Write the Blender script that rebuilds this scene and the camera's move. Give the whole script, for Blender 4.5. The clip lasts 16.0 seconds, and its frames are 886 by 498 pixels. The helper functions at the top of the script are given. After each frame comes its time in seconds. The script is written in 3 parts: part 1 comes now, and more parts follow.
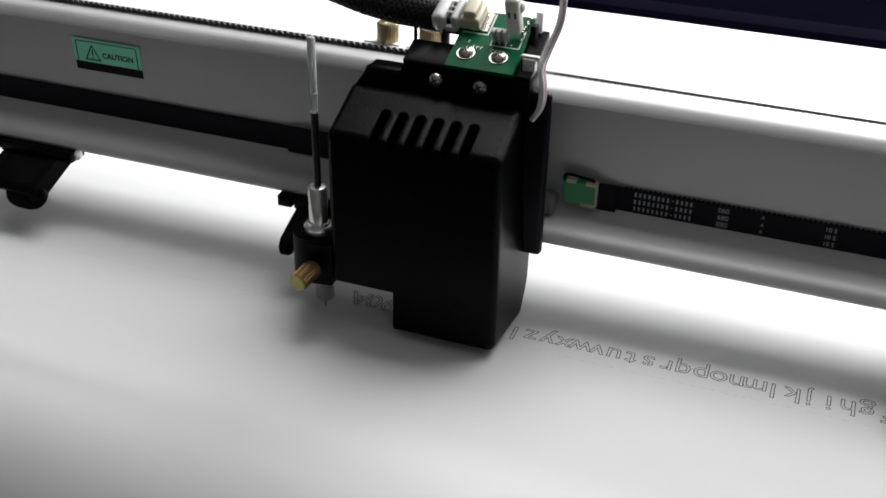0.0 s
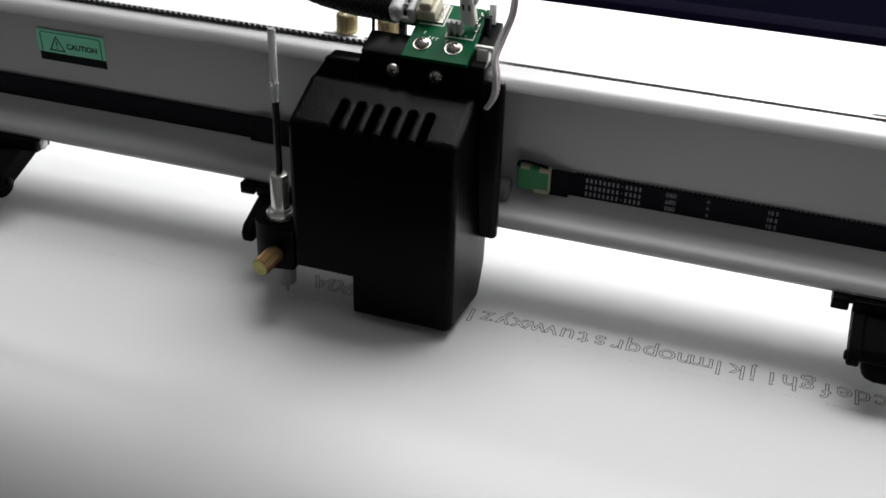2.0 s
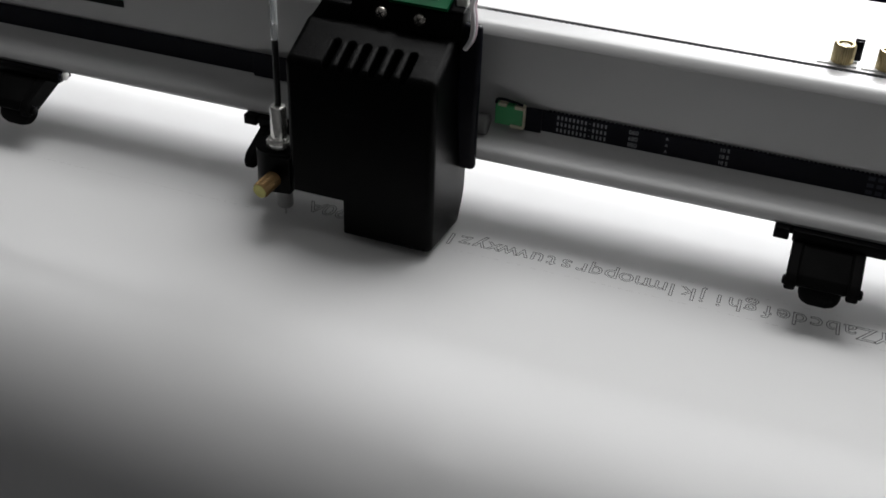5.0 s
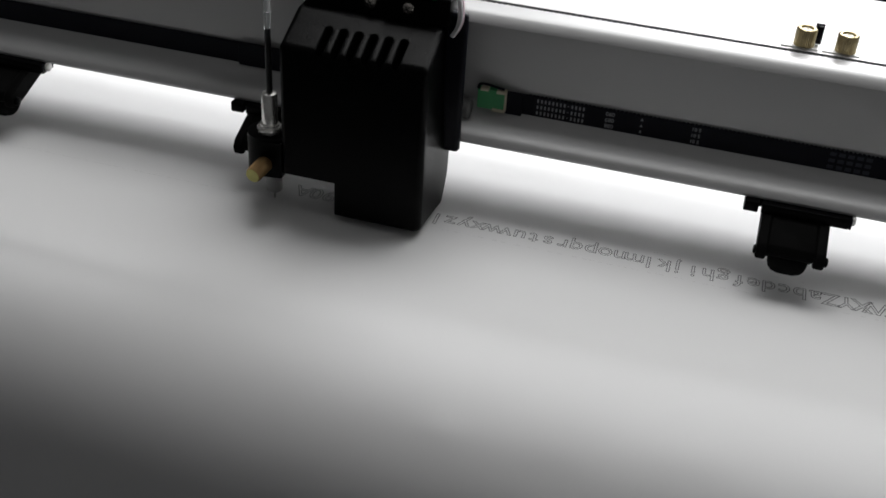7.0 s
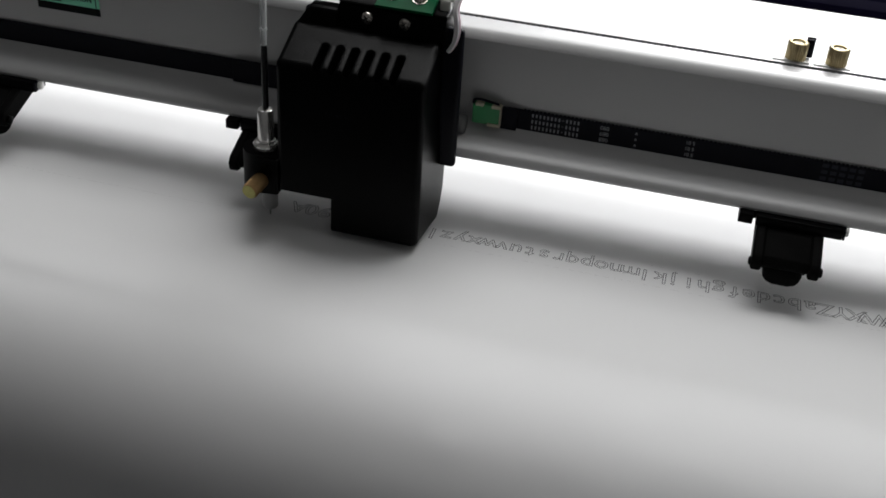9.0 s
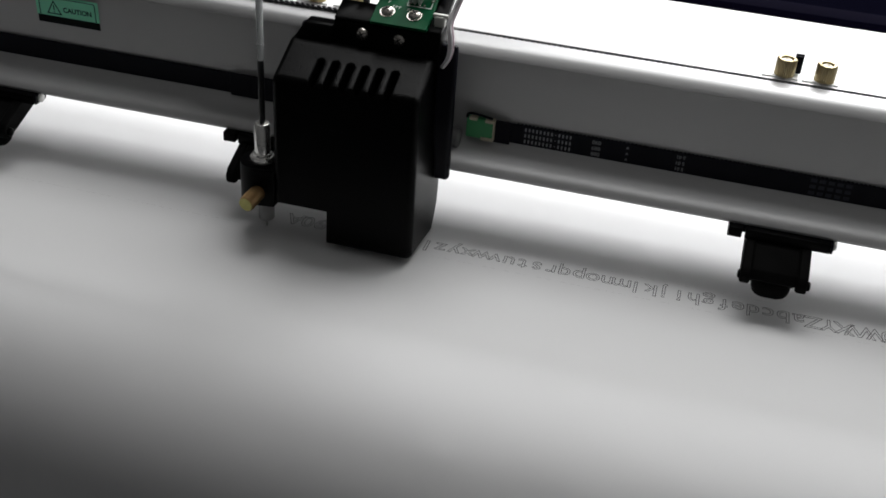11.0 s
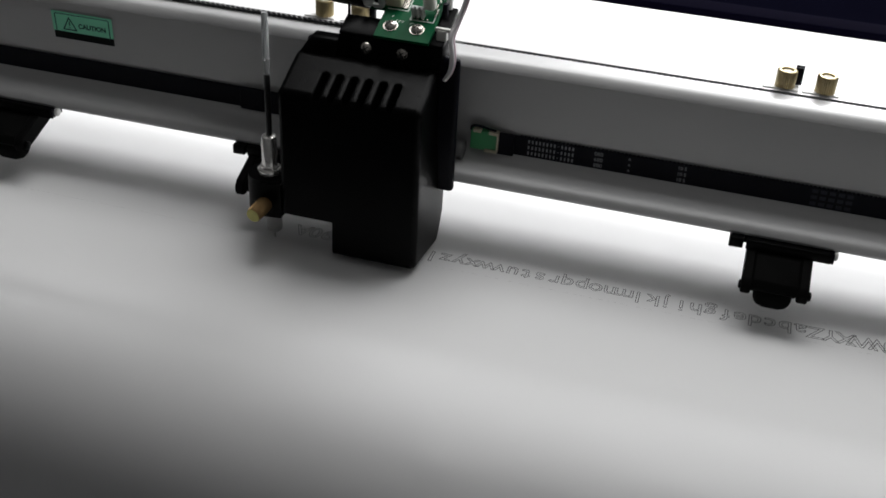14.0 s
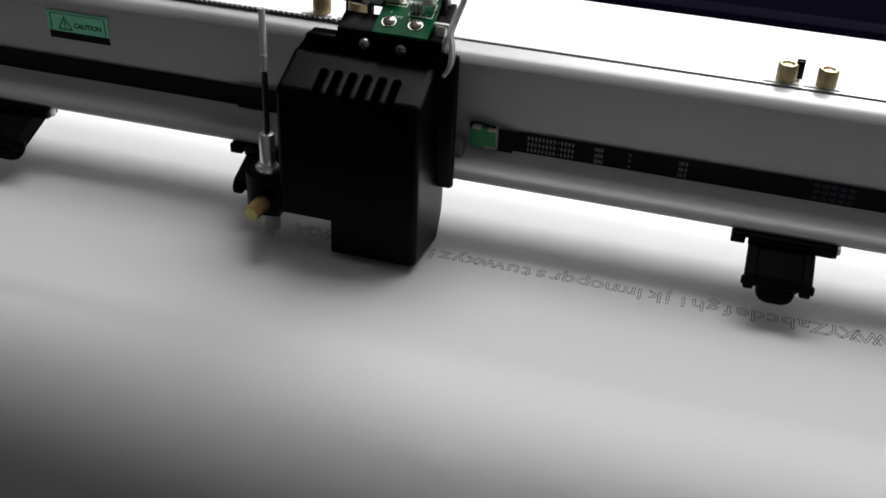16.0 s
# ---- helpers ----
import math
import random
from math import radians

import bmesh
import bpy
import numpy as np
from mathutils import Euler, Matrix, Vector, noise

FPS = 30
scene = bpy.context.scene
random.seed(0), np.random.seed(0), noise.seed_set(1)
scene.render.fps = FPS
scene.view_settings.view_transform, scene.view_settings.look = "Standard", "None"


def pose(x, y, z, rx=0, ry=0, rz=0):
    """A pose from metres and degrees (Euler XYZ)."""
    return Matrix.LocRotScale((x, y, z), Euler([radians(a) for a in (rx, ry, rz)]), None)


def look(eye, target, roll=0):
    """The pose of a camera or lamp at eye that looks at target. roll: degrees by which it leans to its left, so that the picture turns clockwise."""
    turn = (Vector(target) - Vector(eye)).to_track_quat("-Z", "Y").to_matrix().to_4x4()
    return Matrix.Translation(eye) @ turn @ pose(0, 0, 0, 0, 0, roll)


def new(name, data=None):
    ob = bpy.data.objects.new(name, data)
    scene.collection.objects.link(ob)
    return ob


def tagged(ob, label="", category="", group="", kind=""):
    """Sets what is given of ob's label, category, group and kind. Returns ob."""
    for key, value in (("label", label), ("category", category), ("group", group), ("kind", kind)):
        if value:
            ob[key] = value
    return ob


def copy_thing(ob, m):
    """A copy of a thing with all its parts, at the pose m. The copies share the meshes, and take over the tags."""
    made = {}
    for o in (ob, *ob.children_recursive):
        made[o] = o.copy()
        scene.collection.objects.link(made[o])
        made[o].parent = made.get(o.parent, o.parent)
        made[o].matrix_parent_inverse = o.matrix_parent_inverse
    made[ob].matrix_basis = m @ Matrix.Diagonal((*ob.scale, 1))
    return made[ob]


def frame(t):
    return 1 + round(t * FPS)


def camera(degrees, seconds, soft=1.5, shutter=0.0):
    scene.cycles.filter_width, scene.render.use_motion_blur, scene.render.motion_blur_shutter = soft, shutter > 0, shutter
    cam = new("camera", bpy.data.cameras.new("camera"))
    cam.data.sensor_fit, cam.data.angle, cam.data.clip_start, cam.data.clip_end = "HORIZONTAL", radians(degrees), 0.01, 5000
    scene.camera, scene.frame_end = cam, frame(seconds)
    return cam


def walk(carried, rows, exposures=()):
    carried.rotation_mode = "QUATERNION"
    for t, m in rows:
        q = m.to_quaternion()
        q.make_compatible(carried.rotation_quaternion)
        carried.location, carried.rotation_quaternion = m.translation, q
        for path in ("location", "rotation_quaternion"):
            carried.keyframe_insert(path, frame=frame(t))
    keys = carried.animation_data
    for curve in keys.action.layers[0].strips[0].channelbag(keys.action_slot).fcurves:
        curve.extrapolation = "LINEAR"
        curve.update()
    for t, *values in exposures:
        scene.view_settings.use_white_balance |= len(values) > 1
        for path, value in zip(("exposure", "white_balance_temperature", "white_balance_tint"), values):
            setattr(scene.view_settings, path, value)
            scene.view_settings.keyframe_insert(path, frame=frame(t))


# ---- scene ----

# ---------------------------------------------------------------- camera
cam = camera(43.1, 16.0, 1.7)
walk(cam, [
    (0.0, pose(0.1183, -0.2965, 0.2295, 59.04, -0.92, 20.38)),
    (0.5, pose(0.1173, -0.2951, 0.2315, 58.52, -0.92, 19.79)),
    (1.0, pose(0.1164, -0.3015, 0.2324, 58.65, -1.48, 18.92)),
    (1.5, pose(0.1191, -0.3079, 0.2323, 59.00, -1.75, 18.39)),
    (2.0, pose(0.1251, -0.3067, 0.2344, 58.58, -1.50, 18.75)),
    (2.5, pose(0.1394, -0.3143, 0.2397, 58.45, -1.38, 19.87)),
    (3.0, pose(0.1460, -0.3170, 0.2405, 58.42, -1.17, 20.47)),
    (3.5, pose(0.1456, -0.3179, 0.2418, 57.88, -1.19, 20.43)),
    (4.0, pose(0.1459, -0.3216, 0.2406, 57.48, -1.26, 20.51)),
    (4.5, pose(0.1515, -0.3293, 0.2457, 56.10, -1.59, 20.69)),
    (7.0, pose(0.1322, -0.3658, 0.2541, 55.81, -3.26, 16.29)),
    (7.5, pose(0.1260, -0.3658, 0.2499, 56.33, -3.40, 15.45)),
    (8.0, pose(0.1256, -0.3603, 0.2499, 56.23, -3.09, 15.49)),
    (8.5, pose(0.1245, -0.3675, 0.2509, 56.69, -3.47, 14.96)),
    (11.0, pose(0.1285, -0.3726, 0.2595, 57.03, -3.56, 15.15)),
    (11.5, pose(0.1307, -0.3677, 0.2598, 56.92, -3.16, 15.62)),
    (12.0, pose(0.1300, -0.3655, 0.2585, 57.11, -3.07, 15.69)),
    (12.5, pose(0.1362, -0.3664, 0.2617, 57.02, -2.83, 16.36)),
    (13.0, pose(0.1328, -0.3655, 0.2578, 57.46, -2.90, 16.03)),
    (13.5, pose(0.1343, -0.3690, 0.2576, 57.74, -2.94, 16.05)),
    (14.0, pose(0.1419, -0.3748, 0.2621, 57.67, -2.64, 16.61)),
    (14.5, pose(0.1401, -0.3726, 0.2611, 57.66, -2.71, 16.64)),
    (15.0, pose(0.1402, -0.3758, 0.2629, 57.57, -2.64, 16.45)),
    (15.5, pose(0.1390, -0.3718, 0.2589, 57.77, -2.57, 16.50)),
    (16.0, pose(0.1398, -0.3749, 0.2559, 58.17, -2.48, 16.17)),
], [(0.0, 0.12), (2.5, 0.03), (3.5, -0.06), (4.5, -0.12), (7.0, -0.29), (8.5, -0.29), (11.0, -0.31), (16.0, -0.31)])

# ---------------------------------------------------------------- world and lights
world = bpy.data.worlds.new("world")
scene.world = world
world.use_nodes = True
world.node_tree.nodes["Background"].inputs["Color"].default_value = (0.75, 0.85, 1.0, 1)
world.node_tree.nodes["Background"].inputs["Strength"].default_value = 0.3


def area_lamp(name, eye, target, sx, sy, watts, color):
    data = bpy.data.lights.new(name, "AREA")
    data.shape, data.size, data.size_y, data.energy, data.color = "RECTANGLE", sx, sy, watts, color
    ob = new(name, data)
    ob.matrix_world = look(eye, target)
    return ob


# inferred daylight from behind, as through a high window; added panel light above, unseen
area_lamp("window_daylight", (0.92, 1.69, 1.32), (0.92, 0.0, 1.32), 1.84, 0.66, 112, (0.99, 0.99, 1.0))
area_lamp("added_panel_light", (0.08, 0.30, 0.745), (0.08, 0.30, 0.0), 0.66, 0.40, 5.2, (1.0, 1.0, 1.0))

# ---------------------------------------------------------------- helpers for meshes (millimetres)
MM = 0.001
ROOTS = {}


def thing(name, base, label, category, group="", kind=""):
    ob = new(name)
    ob.empty_display_size = 0.005
    ob.location = Vector(base) * MM
    ROOTS[ob] = Vector(base)
    return tagged(ob, label, category, group, kind)


def mesh_of(name, bm, material, base=Vector((0, 0, 0)), smooth=35):
    bmesh.ops.recalc_face_normals(bm, faces=bm.faces)
    for v in bm.verts:
        v.co = (v.co - base) * MM
    me = bpy.data.meshes.new(name)
    bm.to_mesh(me)
    bm.free()
    me.materials.append(material)
    if smooth:
        me.shade_smooth()
        me.set_sharp_from_angle(angle=radians(smooth))
    return me


def part(name, bm, material, parent, label="", smooth=35, kind=""):
    base = ROOTS[parent]
    ob = new(name, mesh_of(name, bm, material, base, smooth))
    ob.parent = parent
    ROOTS[ob] = base
    return tagged(ob, label, kind=kind)


def solo(name, bm, material, label, category, group="", kind="", smooth=35):
    """A thing that is one mesh, with its origin at the middle of its base."""
    cs = [v.co for v in bm.verts]
    base = Vector(((min(c.x for c in cs) + max(c.x for c in cs)) / 2, (min(c.y for c in cs) + max(c.y for c in cs)) / 2, min(c.z for c in cs)))
    ob = new(name, mesh_of(name, bm, material, base, smooth))
    ob.location = base * MM
    ROOTS[ob] = base
    return tagged(ob, label, category, group, kind)


def box(bm, x0, x1, y0, y1, z0, z1, bevel=0.0, seg=2, m=None):
    b = bmesh.new()
    bmesh.ops.create_cube(b, size=1)
    for v in b.verts:
        v.co = Vector(((x0 + x1) / 2 + v.co.x * (x1 - x0), (y0 + y1) / 2 + v.co.y * (y1 - y0), (z0 + z1) / 2 + v.co.z * (z1 - z0)))
    if bevel:
        bmesh.ops.bevel(b, geom=list(b.edges), offset=bevel, segments=seg, profile=0.5, affect="EDGES")
    return merge(bm, b, m)


def merge(bm, b, m=None):
    if m is not None:
        bmesh.ops.transform(b, matrix=m, verts=b.verts)
    me = bpy.data.meshes.new("tmp")
    b.to_mesh(me)
    b.free()
    bm.from_mesh(me)
    bpy.data.meshes.remove(me)
    return bm


def prism(bm, profile, x0, x1, bevel=0.0, seg=2):
    """A (y, z) outline drawn out along x."""
    b = bmesh.new()
    left = [b.verts.new((x0, y, z)) for y, z in profile]
    right = [b.verts.new((x1, y, z)) for y, z in profile]
    n = len(profile)
    b.faces.new(left)
    b.faces.new(right[::-1])
    for i in range(n):
        b.faces.new((left[i], right[i], right[(i + 1) % n], left[(i + 1) % n]))
    bmesh.ops.recalc_face_normals(b, faces=b.faces)
    if bevel:
        bmesh.ops.bevel(b, geom=list(b.edges), offset=bevel, segments=seg, profile=0.5, affect="EDGES", clamp_overlap=True)
    return merge(bm, b)


def turned(bm, p0, p1, outline, seg=28, flutes=0.0):
    """A lathe body along p0 to p1: outline of (distance from p0, radius); flutes: depth of the ridges."""
    p0, p1 = Vector(p0), Vector(p1)
    axis = (p1 - p0).normalized()
    q = axis.to_track_quat("Z", "Y").to_matrix()
    b = bmesh.new()
    rings = []
    for d, r in outline:
        ring = []
        for i in range(seg):
            a = 2 * math.pi * i / seg
            rr = r - (flutes if flutes and i % 4 in (2, 3) and r > flutes * 6 else 0)
            ring.append(b.verts.new(p0 + q @ Vector((rr * math.cos(a), rr * math.sin(a), d))))
        rings.append(ring)
    for lo, hi in zip(rings, rings[1:]):
        for i in range(seg):
            b.faces.new((lo[i], lo[(i + 1) % seg], hi[(i + 1) % seg], hi[i]))
    b.faces.new(rings[0][::-1])
    b.faces.new(rings[-1])
    return merge(bm, b)


def tube(bm, points, r, seg=10, flat=1.0, up=(0, 0, 1)):
    """A round or flattened strand along a smooth line through the points."""
    ps = [Vector(p) for p in points]
    fine = []
    for i in range(len(ps) - 1):
        a, b_, c, d = ps[max(i - 1, 0)], ps[i], ps[i + 1], ps[min(i + 2, len(ps) - 1)]
        for k in range(8):
            t = k / 8
            fine.append(0.5 * (2 * b_ + (c - a) * t + (2 * a - 5 * b_ + 4 * c - d) * t * t + (3 * b_ - a - 3 * c + d) * t ** 3))
    fine.append(ps[-1])
    return strand(bm, fine, r, seg, flat, up)


def strand(bm, fine, r, seg=8, flat=1.0, up=(0, 0, 1)):
    b = bmesh.new()
    rings = []
    for i, p in enumerate(fine):
        tan = (fine[min(i + 1, len(fine) - 1)] - fine[max(i - 1, 0)]).normalized()
        side = tan.cross(Vector(up)).normalized()
        nor = side.cross(tan)
        rings.append([b.verts.new(p + side * (r * math.cos(2 * math.pi * k / seg)) + nor * (r * flat * math.sin(2 * math.pi * k / seg))) for k in range(seg)])
    for lo, hi in zip(rings, rings[1:]):
        for k in range(seg):
            b.faces.new((lo[k], lo[(k + 1) % seg], hi[(k + 1) % seg], hi[k]))
    b.faces.new(rings[0][::-1])
    b.faces.new(rings[-1])
    return merge(bm, b)


def cut_out(bm, cutter):
    """bm with the body of cutter taken away."""
    obs = []
    for k, b in enumerate((bm, cutter)):
        bmesh.ops.recalc_face_normals(b, faces=b.faces)
        me = bpy.data.meshes.new("tmp")
        b.to_mesh(me)
        b.free()
        obs.append(new("tmp", me))
    mod = obs[0].modifiers.new("cut", "BOOLEAN")
    mod.operation, mod.solver, mod.object = "DIFFERENCE", "EXACT", obs[1]
    got = bpy.data.meshes.new_from_object(obs[0].evaluated_get(bpy.context.evaluated_depsgraph_get()))
    out = bmesh.new()
    out.from_mesh(got)
    for o in obs:
        me = o.data
        bpy.data.objects.remove(o)
        bpy.data.meshes.remove(me)
    bpy.data.meshes.remove(got)
    return out


def letters(body, size, m, outline=0.0, thick=0.0, bold=0.0):
    """A bmesh with written characters; outline: the line's half width for hollow characters."""
    cu = bpy.data.curves.new("tmp", "FONT")
    cu.body, cu.size, cu.align_x, cu.align_y = body, size, "CENTER", "CENTER"
    cu.resolution_u = 4
    if outline:
        cu.fill_mode, cu.bevel_depth, cu.bevel_resolution = "NONE", outline, 0
    else:
        cu.extrude, cu.offset = thick, bold
    ob = new("tmp", cu)
    got = bpy.data.meshes.new_from_object(ob.evaluated_get(bpy.context.evaluated_depsgraph_get()))
    b = bmesh.new()
    b.from_mesh(got)
    bmesh.ops.transform(b, matrix=m, verts=b.verts)
    bpy.data.objects.remove(ob)
    bpy.data.curves.remove(cu)
    bpy.data.meshes.remove(got)
    return b


# ---------------------------------------------------------------- materials
def material(name, color, rough=0.5, metal=0.0, vary=0.1, scale=60.0, bump=0.1, bump_scale=1500.0, depth=0.0001, spread=0.06,
             transmission=0.0, stretch=(1, 1, 1), coat=0.0, spec=0.5, detail=3.0):
    mat = bpy.data.materials.new(name)
    mat.use_nodes = True
    nt = mat.node_tree
    n, l = nt.nodes, nt.links
    bsdf = n["Principled BSDF"]
    coord = n.new("ShaderNodeTexCoord")
    mapping = n.new("ShaderNodeMapping")
    mapping.inputs["Scale"].default_value = stretch
    l.new(coord.outputs["Object"], mapping.inputs["Vector"])
    big, small = n.new("ShaderNodeTexNoise"), n.new("ShaderNodeTexNoise")
    big.inputs["Scale"].default_value, small.inputs["Scale"].default_value = scale, bump_scale
    big.inputs["Detail"].default_value = detail
    for t in (big, small):
        l.new(mapping.outputs["Vector"], t.inputs["Vector"])
    mix = n.new("ShaderNodeMix")
    mix.data_type = "RGBA"
    mix.inputs["A"].default_value = (*[c * (1 - vary) for c in color], 1)
    mix.inputs["B"].default_value = (*[min(1, c * (1 + vary)) for c in color], 1)
    l.new(big.outputs["Fac"], mix.inputs["Factor"])
    l.new(mix.outputs["Result"], bsdf.inputs["Base Color"])
    rr = n.new("ShaderNodeMapRange")
    rr.inputs["To Min"].default_value, rr.inputs["To Max"].default_value = max(0.02, rough - spread), min(1, rough + spread)
    l.new(small.outputs["Fac"], rr.inputs["Value"])
    l.new(rr.outputs["Result"], bsdf.inputs["Roughness"])
    bm_ = n.new("ShaderNodeBump")
    bm_.inputs["Strength"].default_value, bm_.inputs["Distance"].default_value = bump, depth
    l.new(small.outputs["Fac"], bm_.inputs["Height"])
    l.new(bm_.outputs["Normal"], bsdf.inputs["Normal"])
    bsdf.inputs["Metallic"].default_value = metal
    bsdf.inputs["Transmission Weight"].default_value = transmission
    bsdf.inputs["Coat Weight"].default_value = coat
    bsdf.inputs["Specular IOR Level"].default_value = spec
    return mat


M_PAPER = material("white_paper", (0.80, 0.80, 0.80), 0.85, vary=0.012, scale=9, bump=0.25, bump_scale=900, depth=0.00006, spec=0.2)
M_INK = material("grey_ink", (0.07, 0.07, 0.075), 0.7, vary=0.3, scale=300, spec=0.2)
M_FAINT = material("faint_pencil_line", (0.62, 0.62, 0.61), 0.8, vary=0.2, scale=300, spec=0.2)
M_ALU = material("satin_anodised_aluminium", (0.455, 0.455, 0.455), 0.46, metal=0.3, vary=0.05, scale=14, bump=0.15, bump_scale=260, depth=0.00008, stretch=(0.04, 1, 1))
M_COVER = material("white_powder_coat", (0.62, 0.62, 0.62), 0.42, vary=0.02, scale=20, bump=0.15, bump_scale=2200, depth=0.00005)
M_STICKER = material("white_sticker", (0.86, 0.86, 0.85), 0.4, vary=0.02)
M_BLACK = material("black_moulded_plastic", (0.0008, 0.0008, 0.0009), 0.31, spec=0.072, vary=0.15, scale=120, bump=0.65, bump_scale=1700, depth=0.00012, spread=0.10)
M_BLACK_SHINY = material("black_smooth_plastic", (0.0014, 0.0014, 0.0016), 0.34, spec=0.05, vary=0.15, scale=80, bump=0.12, bump_scale=700)
M_STEEL_BLACK = material("black_painted_steel", (0.003, 0.003, 0.006), 0.34, spec=0.12, vary=0.15, scale=60, bump=0.1)
M_RUBBER = material("black_rubber", (0.003, 0.003, 0.003), 0.7, spec=0.05, vary=0.2, scale=200, bump=0.4)
M_BELT = material("black_belt_rubber", (0.005, 0.005, 0.009), 0.5, spec=0.1, vary=0.2, scale=150, bump=0.3, bump_scale=1200)
M_PRINT = material("pale_belt_print", (0.25, 0.255, 0.27), 0.6, vary=0.25, scale=900)
M_PRINT_BLUE = material("faded_blue_print", (0.002, 0.004, 0.015), 0.6, vary=0.3, scale=500)
M_BRASS = material("polished_brass", (0.56, 0.47, 0.28), 0.30, metal=0.9, vary=0.1, scale=300, bump=0.1)
M_BRASS_WARM = material("dark_worn_brass", (0.30, 0.19, 0.085), 0.45, metal=0.8, vary=0.2, scale=400, bump=0.15)
M_BRASS_CAP = material("worn_brass_face", (0.46, 0.43, 0.15), 0.5, metal=0.5, vary=0.2, scale=500)
M_NICKEL = material("nickel_plated_steel", (0.50, 0.47, 0.43), 0.26, metal=0.9, vary=0.08, scale=300, bump=0.08)
M_KNOB_TOP = material("pale_brass_face", (0.40, 0.37, 0.29), 0.4, metal=0.6, vary=0.1, scale=400)
M_SATIN_STEEL = material("satin_steel", (0.74, 0.74, 0.71), 0.30, metal=0.25, vary=0.08, scale=200, bump=0.1)
M_CHROME = material("bright_chrome", (0.84, 0.83, 0.80), 0.24, metal=0.8, vary=0.06, scale=200, bump=0.06)
M_TIP = material("grey_translucent_tip", (0.34, 0.34, 0.34), 0.4, vary=0.1, scale=300, transmission=0.3)
M_GREEN_LABEL = material("mint_green_label", (0.25, 0.80, 0.53), 0.5, vary=0.05, scale=120, bump=0.05)
# black of the label print, also painted in for shade in gaps and recesses
M_INK_AND_SHADE = material("black_ink_and_gap_shade", (0.004, 0.006, 0.006), 0.5, vary=0.1, spec=0.1)
M_PCB = material("green_solder_mask", (0.002, 0.07, 0.026), 0.38, vary=0.2, scale=260, bump=0.15, bump_scale=1500, spec=0.06)
M_SILK = material("white_silkscreen", (0.62, 0.68, 0.62), 0.6, vary=0.1, scale=600)
M_NYLON = material("white_nylon", (0.68, 0.68, 0.63), 0.42, vary=0.05, scale=200, transmission=0.12)
M_NYLON_CLEAR = material("milky_translucent_nylon", (0.62, 0.63, 0.62), 0.35, vary=0.05, scale=150, transmission=0.35)
M_CREAM = material("cream_nylon", (0.55, 0.51, 0.38), 0.42, vary=0.06, scale=150, transmission=0.15)
M_WIRE = material("white_wire_insulation", (0.86, 0.84, 0.85), 0.45, vary=0.05, scale=200, transmission=0.3)
M_WIRE_PINK = material("pinkish_wire_insulation", (0.78, 0.62, 0.68), 0.45, vary=0.1, scale=200, transmission=0.3)
M_CLEAR = material("clear_plastic_tube", (0.86, 0.88, 0.88), 0.16, vary=0.03, transmission=0.72)
M_INK_FILL = material("black_ink_filling", (0.006, 0.006, 0.007), 0.3)
M_BRAID = material("black_braided_nylon", (0.008, 0.008, 0.009), 0.5, spec=0.25, vary=0.4, scale=500, bump=0.8, bump_scale=1100, depth=0.0005)
M_CORD = material("black_twisted_cord", (0.02, 0.02, 0.022), 0.5, vary=0.3, scale=400, bump=0.4)
M_GREEN_CLIP = material("green_clip_plastic", (0.03, 0.26, 0.085), 0.4, vary=0.12, scale=160)
M_NAVY = material("dark_navy_panel", (0.002, 0.002, 0.005), 0.9, spec=0.0, vary=0.2, scale=12, bump=0.1)
M_PURPLE = material("dark_violet_paint", (0.0018, 0.0015, 0.0055), 0.85, vary=0.2, scale=30, spec=0.01)
M_WALL = material("painted_plaster", (0.10, 0.10, 0.10), 0.8, vary=0.05, scale=4, bump=0.2, bump_scale=200, depth=0.0005)
# unseen ceiling, made pale to bounce fill light onto the beam
M_CEILING = material("unseen_ceiling_fill", (0.50, 0.50, 0.49), 0.8, vary=0.04, scale=4, bump=0.2, bump_scale=200, depth=0.0005)
M_FLOOR = material("dark_floor", (0.10, 0.10, 0.10), 0.6, vary=0.1, scale=5)
M_TABLE = material("grey_laminate", (0.18, 0.18, 0.18), 0.5, vary=0.08, scale=12)

# ---------------------------------------------------------------- the room (unseen, added to enclose and shape the light)
def wall(name, boxes, mat=M_WALL):
    bm = bmesh.new()
    for b in boxes:
        box(bm, *b)
    return solo(name, bm, mat, "plain surface of the added, unseen room", "wall", kind="structure", smooth=0)


wall("floor", [(-2000, 2000, -2000, 1800, -860, -800)], M_FLOOR)
wall("ceiling", [(-2000, 2000, -2000, 1800, 1700, 1760)], M_CEILING)
wall("wall_south", [(-2000, 2000, -2060, -2000, -800, 1700)])
wall("wall_west", [(-2060, -2000, -2000, 1800, -800, 1700)])
wall("wall_east", [(2000, 2060, -2000, 1800, -800, 1700)])
wall("wall_north", [(-2000, 2000, 1700, 1800, -800, 980), (-2000, 2000, 1700, 1800, 1660, 1700), (-2000, -10, 1700, 1800, 980, 1660), (1850, 2000, 1700, 1800, 980, 1660)])
window = thing("window_1", (920, 1740, 980), "plain white frame of an unseen high window", "window", kind="structure")
for b in ((-10, 1850, 980, 1000), (-10, 1850, 1640, 1660), (-10, 10, 1000, 1640), (1830, 1850, 1000, 1640)):
    part("window_frame", box(bmesh.new(), b[0], b[1], 1720, 1760, b[2], b[3], 2), M_COVER, window)
# unseen housing made up for the added overhead light
lamp = thing("added_panel_lamp", (80, 300, 750), "flat white panel lamp added unseen over the plotter", "lamp")
